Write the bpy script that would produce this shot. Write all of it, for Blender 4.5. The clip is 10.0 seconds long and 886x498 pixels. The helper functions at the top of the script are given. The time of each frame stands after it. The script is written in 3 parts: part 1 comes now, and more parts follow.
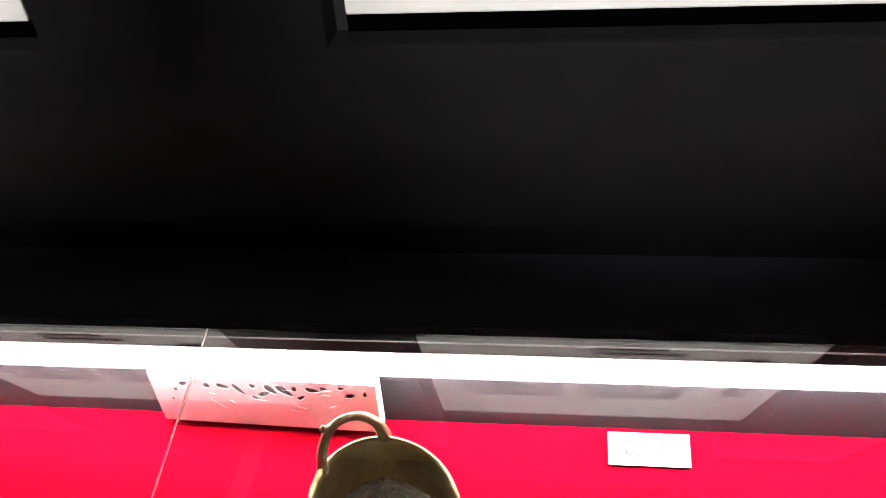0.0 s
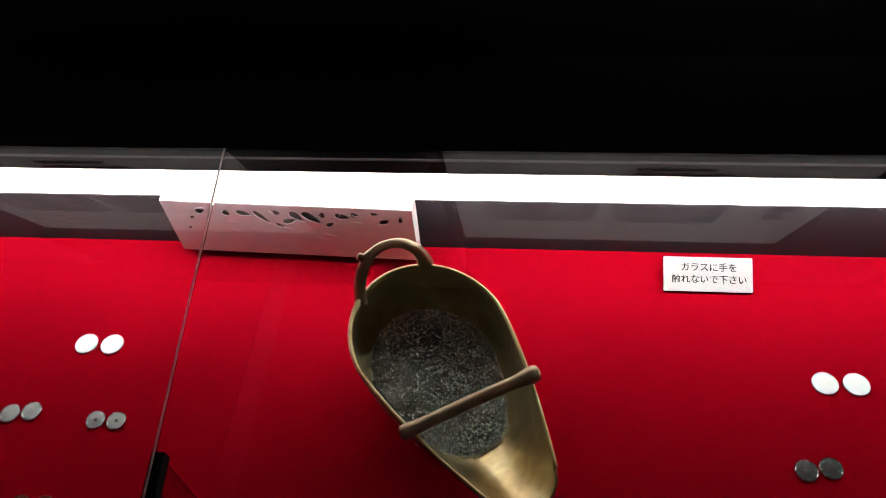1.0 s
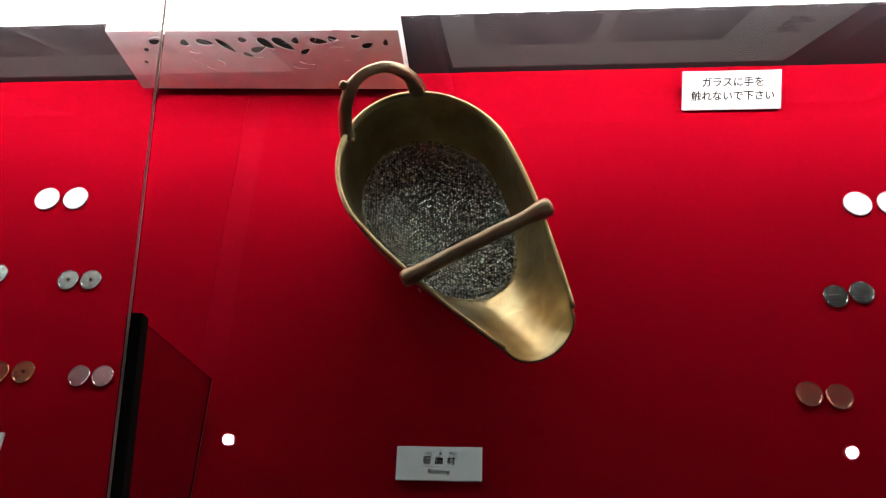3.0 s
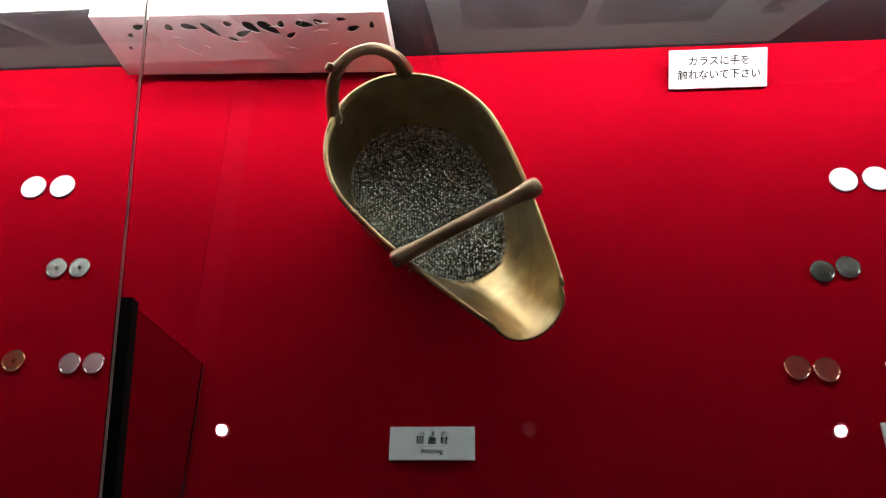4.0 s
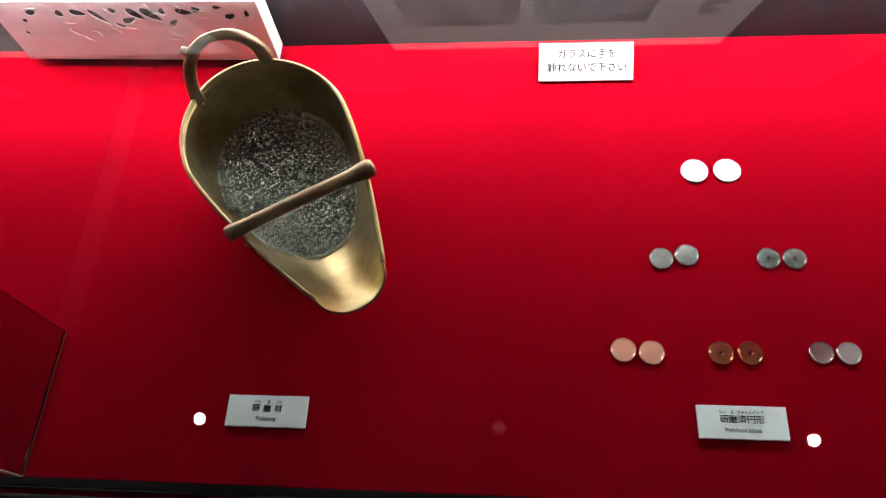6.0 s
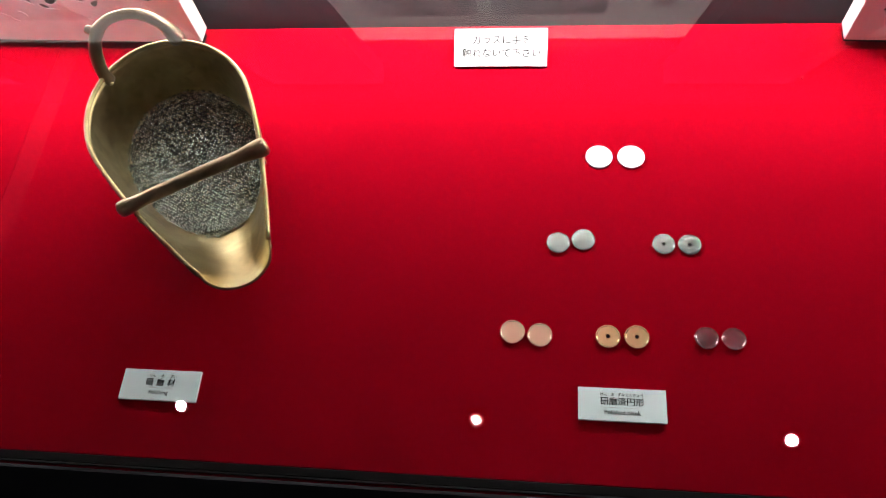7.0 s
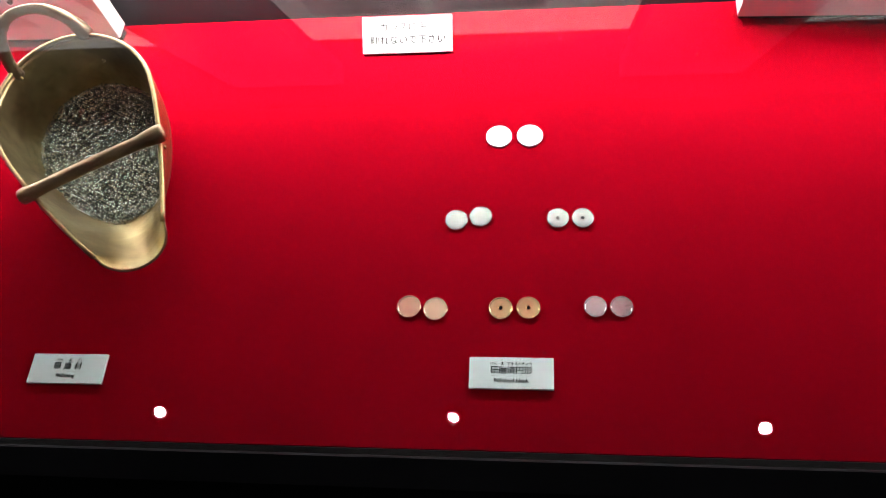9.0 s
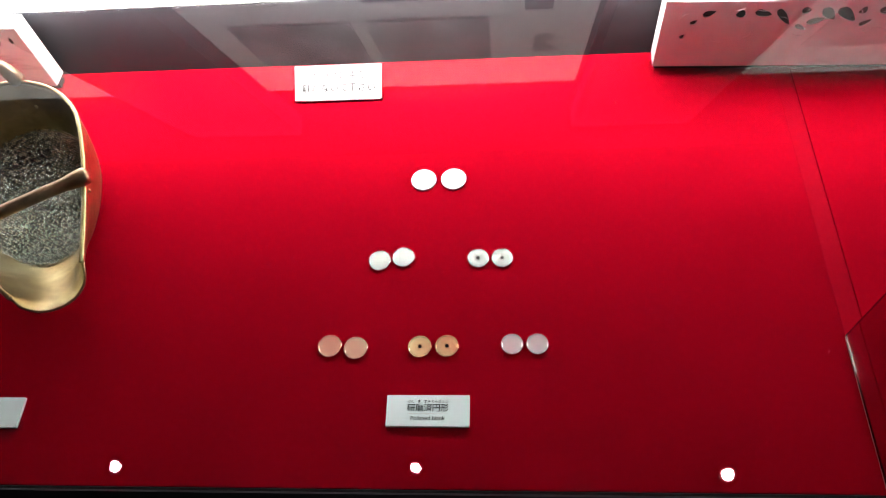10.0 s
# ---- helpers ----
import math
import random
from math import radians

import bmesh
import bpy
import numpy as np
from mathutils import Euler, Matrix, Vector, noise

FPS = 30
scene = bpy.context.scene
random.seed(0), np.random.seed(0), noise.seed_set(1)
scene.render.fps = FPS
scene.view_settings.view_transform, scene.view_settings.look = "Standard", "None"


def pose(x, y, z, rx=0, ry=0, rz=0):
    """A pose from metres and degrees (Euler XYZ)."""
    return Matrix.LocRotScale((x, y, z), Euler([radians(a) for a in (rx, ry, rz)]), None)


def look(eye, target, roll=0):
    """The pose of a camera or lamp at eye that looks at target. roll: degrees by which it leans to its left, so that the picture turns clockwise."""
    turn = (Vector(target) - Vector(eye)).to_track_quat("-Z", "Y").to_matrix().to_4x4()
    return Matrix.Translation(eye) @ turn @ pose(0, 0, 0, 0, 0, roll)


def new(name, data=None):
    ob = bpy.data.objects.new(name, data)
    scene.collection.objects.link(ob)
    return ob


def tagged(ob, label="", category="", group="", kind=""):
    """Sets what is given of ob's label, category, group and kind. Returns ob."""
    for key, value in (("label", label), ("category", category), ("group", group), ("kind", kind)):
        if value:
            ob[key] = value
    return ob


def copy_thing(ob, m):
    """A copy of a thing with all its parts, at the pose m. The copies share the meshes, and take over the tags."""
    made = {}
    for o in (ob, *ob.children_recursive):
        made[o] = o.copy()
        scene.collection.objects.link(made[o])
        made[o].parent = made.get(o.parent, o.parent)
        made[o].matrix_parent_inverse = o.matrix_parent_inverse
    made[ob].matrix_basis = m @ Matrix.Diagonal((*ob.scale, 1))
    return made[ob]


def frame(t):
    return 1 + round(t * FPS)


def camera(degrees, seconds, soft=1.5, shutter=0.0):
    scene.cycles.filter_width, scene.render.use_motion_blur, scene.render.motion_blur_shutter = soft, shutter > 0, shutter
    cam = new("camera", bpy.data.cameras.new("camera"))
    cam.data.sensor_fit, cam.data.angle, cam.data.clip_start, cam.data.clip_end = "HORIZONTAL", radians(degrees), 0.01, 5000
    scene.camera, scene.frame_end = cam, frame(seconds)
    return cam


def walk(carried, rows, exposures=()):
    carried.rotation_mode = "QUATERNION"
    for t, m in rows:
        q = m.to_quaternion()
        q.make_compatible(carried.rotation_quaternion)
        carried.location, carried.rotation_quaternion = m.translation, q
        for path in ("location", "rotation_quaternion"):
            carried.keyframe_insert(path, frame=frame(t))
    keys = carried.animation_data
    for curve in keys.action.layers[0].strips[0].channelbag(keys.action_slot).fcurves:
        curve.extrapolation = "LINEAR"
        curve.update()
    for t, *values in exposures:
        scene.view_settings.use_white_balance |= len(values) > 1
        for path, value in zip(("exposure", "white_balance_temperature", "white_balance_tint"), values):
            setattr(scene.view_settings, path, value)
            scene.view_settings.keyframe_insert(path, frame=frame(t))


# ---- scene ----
cam = camera(62.3, 10.0, 0.85)
PATH = [
    (0, (-0.255, -0.446, 1.597), (-0.464, 1.137, 0.392), -3.8),
    (0.5, (-0.287, -0.421, 1.555), (-0.498, 0.994, 0.158), -4.7),
    (1, (-0.31, -0.392, 1.527), (-0.511, 0.872, -0.01), -5.6),
    (1.5, (-0.326, -0.37, 1.496), (-0.513, 0.766, -0.14), -6.7),
    (2, (-0.329, -0.356, 1.478), (-0.501, 0.669, -0.231), -7.5),
    (2.5, (-0.329, -0.355, 1.467), (-0.493, 0.596, -0.285), -8.4),
    (4, (-0.328, -0.364, 1.46), (-0.459, 0.518, -0.33), -8.6),
    (4.5, (-0.329, -0.364, 1.459), (-0.448, 0.522, -0.331), -8.4),
    (5, (-0.308, -0.372, 1.458), (-0.441, 0.517, -0.328), -8.9),
    (5.5, (-0.245, -0.384, 1.462), (-0.403, 0.508, -0.321), -9.5),
    (6, (-0.168, -0.39, 1.461), (-0.367, 0.501, -0.318), -10.8),
    (7.5, (-0.032, -0.404, 1.448), (-0.268, 0.475, -0.333), -11.9),
    (8, (-0.006, -0.408, 1.448), (-0.244, 0.47, -0.334), -12.5),
    (8.5, (0.013, -0.412, 1.445), (-0.223, 0.465, -0.337), -13.2),
    (9, (0.028, -0.424, 1.445), (-0.203, 0.475, -0.327), -13.0),
    (9.5, (0.043, -0.429, 1.446), (-0.173, 0.499, -0.312), -11.9),
    (10, (0.08, -0.437, 1.447), (-0.088, 0.586, -0.263), -8.9),
]
walk(cam, [(t, look(eye, target, roll)) for t, eye, target, roll in PATH],
     exposures=[(0.0, 1.25), (0.3, 0.95), (0.6, -0.05), (1.0, -1.0), (1.5, -1.6), (2.0, -1.28), (2.5, -0.75), (4.0, -0.48), (5.0, -0.35), (6.0, 0.0), (7.5, 0.3), (8.5, 0.38), (10.0, 0.4)])

# ---- world and lamps ----
H = 0.85            # height of the red display board above the floor
WALL_Y = 0.24       # face of the wall behind the case
CEIL = 2.90
X0, X1 = -1.80, 1.45

world = bpy.data.worlds.new("world")
scene.world = world
world.use_nodes = True
world.node_tree.nodes["Background"].inputs[0].default_value = (0.5, 0.55, 0.6, 1)
world.node_tree.nodes["Background"].inputs[1].default_value = 0.006

STRIP = 14.0        # radiance of the light strip's front face
DOWN = 75.0        # radiance of its downward face
LAMP = 150.0        # radiance of the small ceiling downlights


# ---- mesh helpers ----
def box(bm, x0, x1, y0, y1, z0, z1):
    v = [bm.verts.new(p) for p in ((x0, y0, z0), (x1, y0, z0), (x1, y1, z0), (x0, y1, z0),
                                   (x0, y0, z1), (x1, y0, z1), (x1, y1, z1), (x0, y1, z1))]
    for f in ((0, 3, 2, 1), (4, 5, 6, 7), (0, 1, 5, 4), (1, 2, 6, 5), (2, 3, 7, 6), (3, 0, 4, 7)):
        bm.faces.new([v[i] for i in f])
    return bm


def boxed(x0, x1, y0, y1, z0, z1, bevel=0.0):
    bm = box(bmesh.new(), x0, x1, y0, y1, z0, z1)
    if bevel:
        bmesh.ops.bevel(bm, geom=bm.edges[:], offset=bevel, segments=2, affect="EDGES", profile=0.5)
    return bm


def prism(outline, x0, x1):
    """A profile in the y-z plane, drawn out along x."""
    bm = bmesh.new()
    a = [bm.verts.new((x0, y, z)) for y, z in outline]
    b = [bm.verts.new((x1, y, z)) for y, z in outline]
    n = len(outline)
    for i in range(n):
        bm.faces.new((a[i], a[(i + 1) % n], b[(i + 1) % n], b[i]))
    bm.faces.new(a[::-1])
    bm.faces.new(b)
    bmesh.ops.recalc_face_normals(bm, faces=bm.faces[:])
    return bm


def lathe(profile, steps=40):
    """Turns (radius, height) pairs about z; closes the ends where the radius is 0."""
    bm = bmesh.new()
    rings = []
    for r, z in profile:
        rings.append([bm.verts.new((0, 0, z))] if r == 0 else
                     [bm.verts.new((r * math.cos(2 * math.pi * i / steps), r * math.sin(2 * math.pi * i / steps), z)) for i in range(steps)])
    for p, q in zip(rings, rings[1:]):
        for i in range(steps):
            j = (i + 1) % steps
            quad = [p[i % len(p)], p[j % len(p)], q[j % len(q)], q[i % len(q)]]
            quad = list(dict.fromkeys(quad))
            if len(quad) > 2:
                bm.faces.new(quad)
    bmesh.ops.recalc_face_normals(bm, faces=bm.faces[:])
    return bm


def tube(path, radii, steps=14):
    """A round bar along points, with a radius for each, its ends rounded off."""
    bm = bmesh.new()
    rings = []
    pts = [Vector(p) for p in path]
    for i, p in enumerate(pts):
        d = (pts[min(i + 1, len(pts) - 1)] - pts[max(i - 1, 0)]).normalized()
        side = d.cross(Vector((0.13, 0.21, 0.97))).normalized()
        up = side.cross(d)
        rings.append([bm.verts.new(p + radii[i] * (math.cos(2 * math.pi * k / steps) * side + math.sin(2 * math.pi * k / steps) * up)) for k in range(steps)])
    for p, q in zip(rings, rings[1:]):
        for k in range(steps):
            bm.faces.new((p[k], p[(k + 1) % steps], q[(k + 1) % steps], q[k]))
    bm.faces.new(rings[0][::-1])
    bm.faces.new(rings[-1])
    bmesh.ops.recalc_face_normals(bm, faces=bm.faces[:])
    return bm


def mesh_of(name, bm, material, smooth=False):
    me = bpy.data.meshes.new(name)
    bm.to_mesh(me)
    bm.free()
    me.materials.append(material)
    if smooth:
        for p in me.polygons:
            p.use_smooth = True
    return me


def part(name, bm, material, parent, label="", smooth=False):
    ob = new(name, mesh_of(name, bm, material, smooth))
    ob.parent = parent
    return tagged(ob, label)


def thing(name, m, label, category, group="", kind=""):
    ob = new(name)
    ob.empty_display_size = 0.02
    ob.matrix_basis = m
    return tagged(ob, label, category, group, kind)


def structure(name, bm, material, label, category, smooth=False):
    return tagged(new(name, mesh_of(name, bm, material, smooth)), label, category, kind="structure")


# ---- materials ----
def material(name, colour, rough=0.5, metal=0.0, vary=0.12, scale=30.0, bump=0.0, bump_scale=400.0, rough_vary=0.0, **more):
    mat = bpy.data.materials.new(name)
    mat.use_nodes = True
    nt = mat.node_tree
    b = nt.nodes["Principled BSDF"]
    b.inputs["Roughness"].default_value = rough
    b.inputs["Metallic"].default_value = metal
    for key, value in more.items():
        b.inputs[key.replace("_", " ")].default_value = value
    co = nt.nodes.new("ShaderNodeTexCoord")
    no = nt.nodes.new("ShaderNodeTexNoise")
    no.inputs["Scale"].default_value, no.inputs["Detail"].default_value = scale, 6
    nt.links.new(co.outputs["Object"], no.inputs["Vector"])
    ra = nt.nodes.new("ShaderNodeValToRGB")
    ra.color_ramp.elements[0].position, ra.color_ramp.elements[1].position = 0.3, 0.7
    ra.color_ramp.elements[0].color = (*[c * (1 - vary) for c in colour], 1)
    ra.color_ramp.elements[1].color = (*[min(1, c * (1 + vary)) for c in colour], 1)
    nt.links.new(no.outputs["Fac"], ra.inputs["Fac"])
    nt.links.new(ra.outputs["Color"], b.inputs["Base Color"])
    if rough_vary:
        mr = nt.nodes.new("ShaderNodeMapRange")
        mr.inputs["To Min"].default_value, mr.inputs["To Max"].default_value = max(0.02, rough - rough_vary), rough + rough_vary
        nt.links.new(no.outputs["Fac"], mr.inputs["Value"])
        nt.links.new(mr.outputs["Result"], b.inputs["Roughness"])
    if bump:
        fine = nt.nodes.new("ShaderNodeTexNoise")
        fine.inputs["Scale"].default_value, fine.inputs["Detail"].default_value = bump_scale, 4
        nt.links.new(co.outputs["Object"], fine.inputs["Vector"])
        bp = nt.nodes.new("ShaderNodeBump")
        bp.inputs["Strength"].default_value, bp.inputs["Distance"].default_value = bump, 0.001
        nt.links.new(fine.outputs["Fac"], bp.inputs["Height"])
        nt.links.new(bp.outputs["Normal"], b.inputs["Normal"])
    return mat


def glowing(name, colour, strength):
    mat = bpy.data.materials.new(name)
    mat.use_nodes = True
    b = mat.node_tree.nodes["Principled BSDF"]
    b.inputs["Base Color"].default_value = (0.8, 0.8, 0.8, 1)
    b.inputs["Emission Color"].default_value = (*colour, 1)
    b.inputs["Emission Strength"].default_value = strength
    return mat


def glass(name, tint, ior):
    mat = bpy.data.materials.new(name)
    mat.use_nodes = True
    b = mat.node_tree.nodes["Principled BSDF"]
    b.inputs["Base Color"].default_value = (*tint, 1)
    b.inputs["Roughness"].default_value = 0.0
    b.inputs["IOR"].default_value = ior
    b.inputs["Transmission Weight"].default_value = 1.0
    return mat


RED = material("red_cloth", (0.208, 0.0008, 0.0064), 0.95, 0, 0.05, 7, 0.25, 900, Specular_IOR_Level=0.0)
RED_STRIP = material("red_strip", (0.214, 0.0010, 0.0074), 0.9, 0, 0.06, 9, 0.1, 900, Specular_IOR_Level=0.01)
LINT = material("pink_lint", (0.30, 0.035, 0.05), 0.95, 0, 0.2, 300, Specular_IOR_Level=0.0)
BLACK = material("black_paint", (0.007, 0.007, 0.008), 0.45, 0, 0.25, 18, 0.05, 300, Specular_IOR_Level=0.25)
BLACK_MATT = material("matt_black", (0.006, 0.006, 0.007), 0.85, 0, 0.2, 12)
LINING = material("dark_lining", (0.012, 0.011, 0.014), 0.6, 0, 0.2, 10, 0.05, 500, Specular_IOR_Level=0.3)
HOOD = material("hood_black", (0.015, 0.015, 0.018), 0.8, 0, 0.2, 12, 0.05, 300, Specular_IOR_Level=0.05)
RUBBER = material("black_rubber", (0.004, 0.004, 0.004), 0.7, 0, 0.2, 60, Specular_IOR_Level=0.1)
RAIL = material("brown_metal", (0.22, 0.11, 0.085), 0.4, 0.4, 0.2, 60)
SEAL = material("grey_sealant", (0.55, 0.46, 0.44), 0.5, 0, 0.2, 90)
JOINT = material("clear_sealant", (0.70, 0.60, 0.57), 0.4, 0, 0.15, 90, Transmission_Weight=0.6)
BRASS = material("brass", (0.38, 0.28, 0.165), 0.37, 1.0, 0.3, 22, 0.05, 220, 0.06)
nt = BRASS.node_tree
ramp = next(n for n in nt.nodes if n.bl_idname == "ShaderNodeValToRGB")
ramp.color_ramp.elements[0].color, ramp.color_ramp.elements[1].color = (0.25, 0.175, 0.082, 1), (0.47, 0.39, 0.215, 1)
mid = ramp.color_ramp.elements.new(0.5)
mid.color = (0.35, 0.265, 0.133, 1)
cloud, mix = nt.nodes.new("ShaderNodeTexNoise"), nt.nodes.new("ShaderNodeMix")
mix.data_type, mix.blend_type = "RGBA", "OVERLAY"
cloud.inputs["Scale"].default_value, cloud.inputs["Detail"].default_value, cloud.inputs["Distortion"].default_value = 70, 8, 1.2
mix.inputs["Factor"].default_value = 0.45
nt.links.new(next(n for n in nt.nodes if n.bl_idname == "ShaderNodeTexCoord").outputs["Object"], cloud.inputs["Vector"])
nt.links.new(ramp.outputs["Color"], mix.inputs["A"])
nt.links.new(cloud.outputs["Fac"], mix.inputs["B"])
nt.links.new(mix.outputs["Result"], nt.nodes["Principled BSDF"].inputs["Base Color"])
BRASS_DARK = material("aged_bronze", (0.32, 0.235, 0.15), 0.40, 1.0, 0.3, 40, 0.15, 160, 0.1)
STEEL = material("steel_shot", (0.55, 0.60, 0.57), 0.16, 1.0, 0.3, 120)
nt = STEEL.node_tree
geo, tone = nt.nodes.new("ShaderNodeNewGeometry"), nt.nodes.new("ShaderNodeValToRGB")
tone.color_ramp.elements[0].color, tone.color_ramp.elements[1].color = (0.36, 0.43, 0.39, 1), (0.93, 1.0, 0.96, 1)
tone.color_ramp.elements[0].position = 0.1
nt.links.new(geo.outputs["Random Per Island"], tone.inputs["Fac"])
nt.links.new(tone.outputs["Color"], nt.nodes["Principled BSDF"].inputs["Base Color"])
# near-black, to paint the shade between the steel balls
GAP_SHADE = material("shot_gap_shade", (0.006, 0.006, 0.005), 0.7, 0.3, 0.3, 400)
SILVER = material("silver_painted_metal", (0.55, 0.58, 0.60), 0.40, 0.25, 0.08, 60, 0.3, 260)
WHITE = material("white_plastic", (0.80, 0.81, 0.80), 0.5, 0, 0.03, 30)
CARD = material("pale_card", (0.66, 0.79, 0.79), 0.6, 0, 0.03, 40)
INK = material("black_ink", (0.006, 0.006, 0.007), 0.9, 0, 0.1, 40, Specular_IOR_Level=0.1)
BOARD = material("white_board", (0.78, 0.77, 0.75), 0.6, 0, 0.04, 6)
NICKEL = material("cupronickel", (0.46, 0.49, 0.465), 0.15, 1.0, 0.06, 200, 0.008, 900)
BRIGHT = material("bright_nickel", (0.58, 0.63, 0.61), 0.42, 0.75, 0.05, 200, 0.05, 900)
ALUMINIUM = material("aluminium", (0.74, 0.77, 0.80), 0.15, 1.0, 0.06, 200, 0.008, 900)
COPPER = material("bronze_blank", (0.92, 0.68, 0.50), 0.15, 1.0, 0.06, 200, 0.008, 900)
YELLOW = material("yellow_brass", (0.86, 0.68, 0.38), 0.15, 1.0, 0.06, 200, 0.008, 900)
PLASTER = material("dark_plaster", (0.025, 0.025, 0.028), 0.8, 0, 0.15, 4, 0.1, 80)
CARPET = material("dark_carpet", (0.04, 0.035, 0.035), 0.95, 0, 0.3, 30, 0.4, 300)
PHOTO = material("printed_photograph", (0.38, 0.36, 0.365), 0.5, 0, 0.6, 9)
GLASS = glass("clear_glass", (0.98, 0.99, 0.985), 1.76)
TINTED = glass("smoky_glass", (0.62, 0.58, 0.60), 1.5)
TUBE = glowing("light_diffuser", (1.0, 0.985, 0.96), STRIP)
DOWNLENS = glowing("downward_lens", (1.0, 0.985, 0.96), DOWN)
LENS = glowing("lamp_lens", (1.0, 0.97, 0.92), LAMP)

# ---- the room ----
structure("floor", boxed(-4, 4, -4, 0.4, -0.1, 0), CARPET, "dark carpeted museum floor", "floor")
structure("ceiling", boxed(-4, 4, -4, 0.4, CEIL, CEIL + 0.1), PLASTER, "dark painted gallery ceiling", "ceiling")
structure("wall_back", boxed(-4, 4, WALL_Y + 0.03, 0.4, 0, CEIL), BLACK_MATT, "matt black wall behind the showcase", "wall")
structure("wall_front", boxed(-4, 4, -4.1, -4, 0, CEIL), PLASTER, "dark plastered gallery wall", "wall")
structure("wall_left", boxed(-4.1, -4, -4, 0.4, 0, CEIL), PLASTER, "dark plastered gallery wall", "wall")
structure("wall_right", boxed(4, 4.1, -4, 0.4, 0, CEIL), PLASTER, "dark plastered gallery wall", "wall")

# black cladding above the case, with piers between the white boards
clad = thing("wall_cladding", pose(0, 0, 0), "black painted cladding with piers above the showcase", "cladding", kind="structure")
part("lower_panel", boxed(-2.6, 2.3, WALL_Y - 0.02, WALL_Y + 0.03, H + 0.15, H + 0.480), BLACK, clad)
for x in (-1.575, -0.588, 0.397, 1.385):
    part("pier", boxed(x - 0.145, x + 0.145, WALL_Y - 0.02, WALL_Y + 0.03, H + 0.480, H + 1.5), BLACK, clad)


def downlight(x, y):
    lamp = thing("ceiling_downlight", pose(x, y, CEIL), "small round black-rimmed ceiling downlight, switched on", "downlight", "ceiling downlights")
    part("trim_ring", lathe([(0.0195, 0), (0.0195, -0.004), (0.036, -0.006), (0.042, -0.002), (0.042, 0)]), BLACK, lamp, smooth=True)
    part("lens", lathe([(0, -0.003), (0.0190, -0.003), (0.0190, 0.0), (0, 0.0)]), LENS, lamp, "glowing warm white lens")
    return lamp


def added_louvre(lamp):
    """Unseen black blades, added and leaning so that the light leaves to one side."""
    deep, lean = 0.040, 0.115
    part("added_snoot", lathe([(0.0215, 0), (0.0215, -deep - 0.003), (0.0235, -deep - 0.003), (0.0235, 0)]), BLACK_MATT, lamp)
    for k in range(-7, 7):
        x = 0.0034 * (k + 0.5) - 0.5 * lean * deep
        half = math.sqrt(max(0.0, 0.0205 ** 2 - min(0.0204, abs(x)) ** 2)) + 0.002
        bm = box(bmesh.new(), x - 0.0002, x + 0.0002, -half, half, -deep - 0.0035, -0.0035)
        for v in bm.verts:
            v.co.x += lean * deep if v.co.z < -0.02 else 0.0
        part("added_blade", bm, BLACK_MATT, lamp)


downlight(-1.236, -0.766)
downlight(0.764, -0.772)
# added blades keep the middle lens hidden from viewpoints on the left
added_louvre(downlight(-0.218, -0.757))


def added_spot(x):
    """An added, unseen spotlight on the ceiling, brightening the white board on the wall."""
    at, to = Vector((x, -1.15, CEIL - 0.16)), Vector((x, WALL_Y, H + 0.92))
    spot = thing("added_spotlight", pose(x, -1.15, CEIL), "added unseen black spotlight aimed at the wall boards", "spotlight", "track spotlights")
    part("stem", boxed(-0.008, 0.008, -0.008, 0.008, -0.12, 0), BLACK, spot)
    can = part("housing", lathe([(0, 0.11), (0.035, 0.105), (0.04, 0.0), (0.036, 0.0), (0.033, 0.06), (0, 0.06)]), BLACK, spot, smooth=True)
    turn = (at - to).to_track_quat("Z", "Y").to_matrix().to_4x4()
    can.matrix_basis = Matrix.Translation(at - Vector((x, -1.15, CEIL))) @ turn
    data = bpy.data.lights.new("spot_beam", "SPOT")
    data.energy, data.spot_size, data.spot_blend, data.shadow_soft_size = SPOT, radians(35.5), 0.6, 0.02
    data.color = (1.0, 0.97, 0.93)
    ob = new("spot_beam", data)
    ob.matrix_basis = look(at + 0.01 * (to - at).normalized(), to)


SPOT = 98.0
for x in (-2.07, -1.08, -0.097, 0.89):
    added_spot(x)


# ---- white boards with photographs on the wall ----
def wall_board(x0, x1, label):
    b = thing("picture_board", pose(x0, WALL_Y, H), label, "picture board", "wall picture boards")
    w = x1 - x0
    board = b
    b = part("panel", boxed(0, w, 0, 0.03, 0.506, 1.165, 0.002), BOARD, board)
    for a, b2 in ((0.055, 0.260), (0.285, 0.485)):
        part("photograph", boxed(a, b2, -0.003, -0.0005, 0.79, 0.995), PHOTO, b, "faded printed landscape photograph")
    for k in range(5):
        part("text_bar", boxed(w - 0.095, w - 0.05 - 0.012 * (k % 3), -0.0015, -0.0003, 0.955 - 0.018 * k, 0.960 - 0.018 * k), INK, b)
    for k in range(2):
        part("text_bar", boxed(0.295, 0.445 - 0.03 * k, -0.0015, -0.0003, 0.705 - 0.024 * k, 0.715 - 0.024 * k), INK, b)
    part("small_plate", boxed(w - 0.115, w - 0.072, -0.004, -0.0005, 0.725, 0.765), LINING, b)
    return board


wall_board(-0.425, 0.232, "white wall board with two framed photographs and text")
wall_board(0.562, 1.219, "white wall board with two framed photographs and text")
wall_board(-2.398, -1.741, "white wall board with two framed photographs and text")
wall_board(-1.408, -0.751, "white wall board with two framed photographs and text")

# ---- the showcase ----
SLOPE = math.atan(0.2415)


def glass_z(y):
    return H + 0.158 + 0.2415 * (y + 0.172)


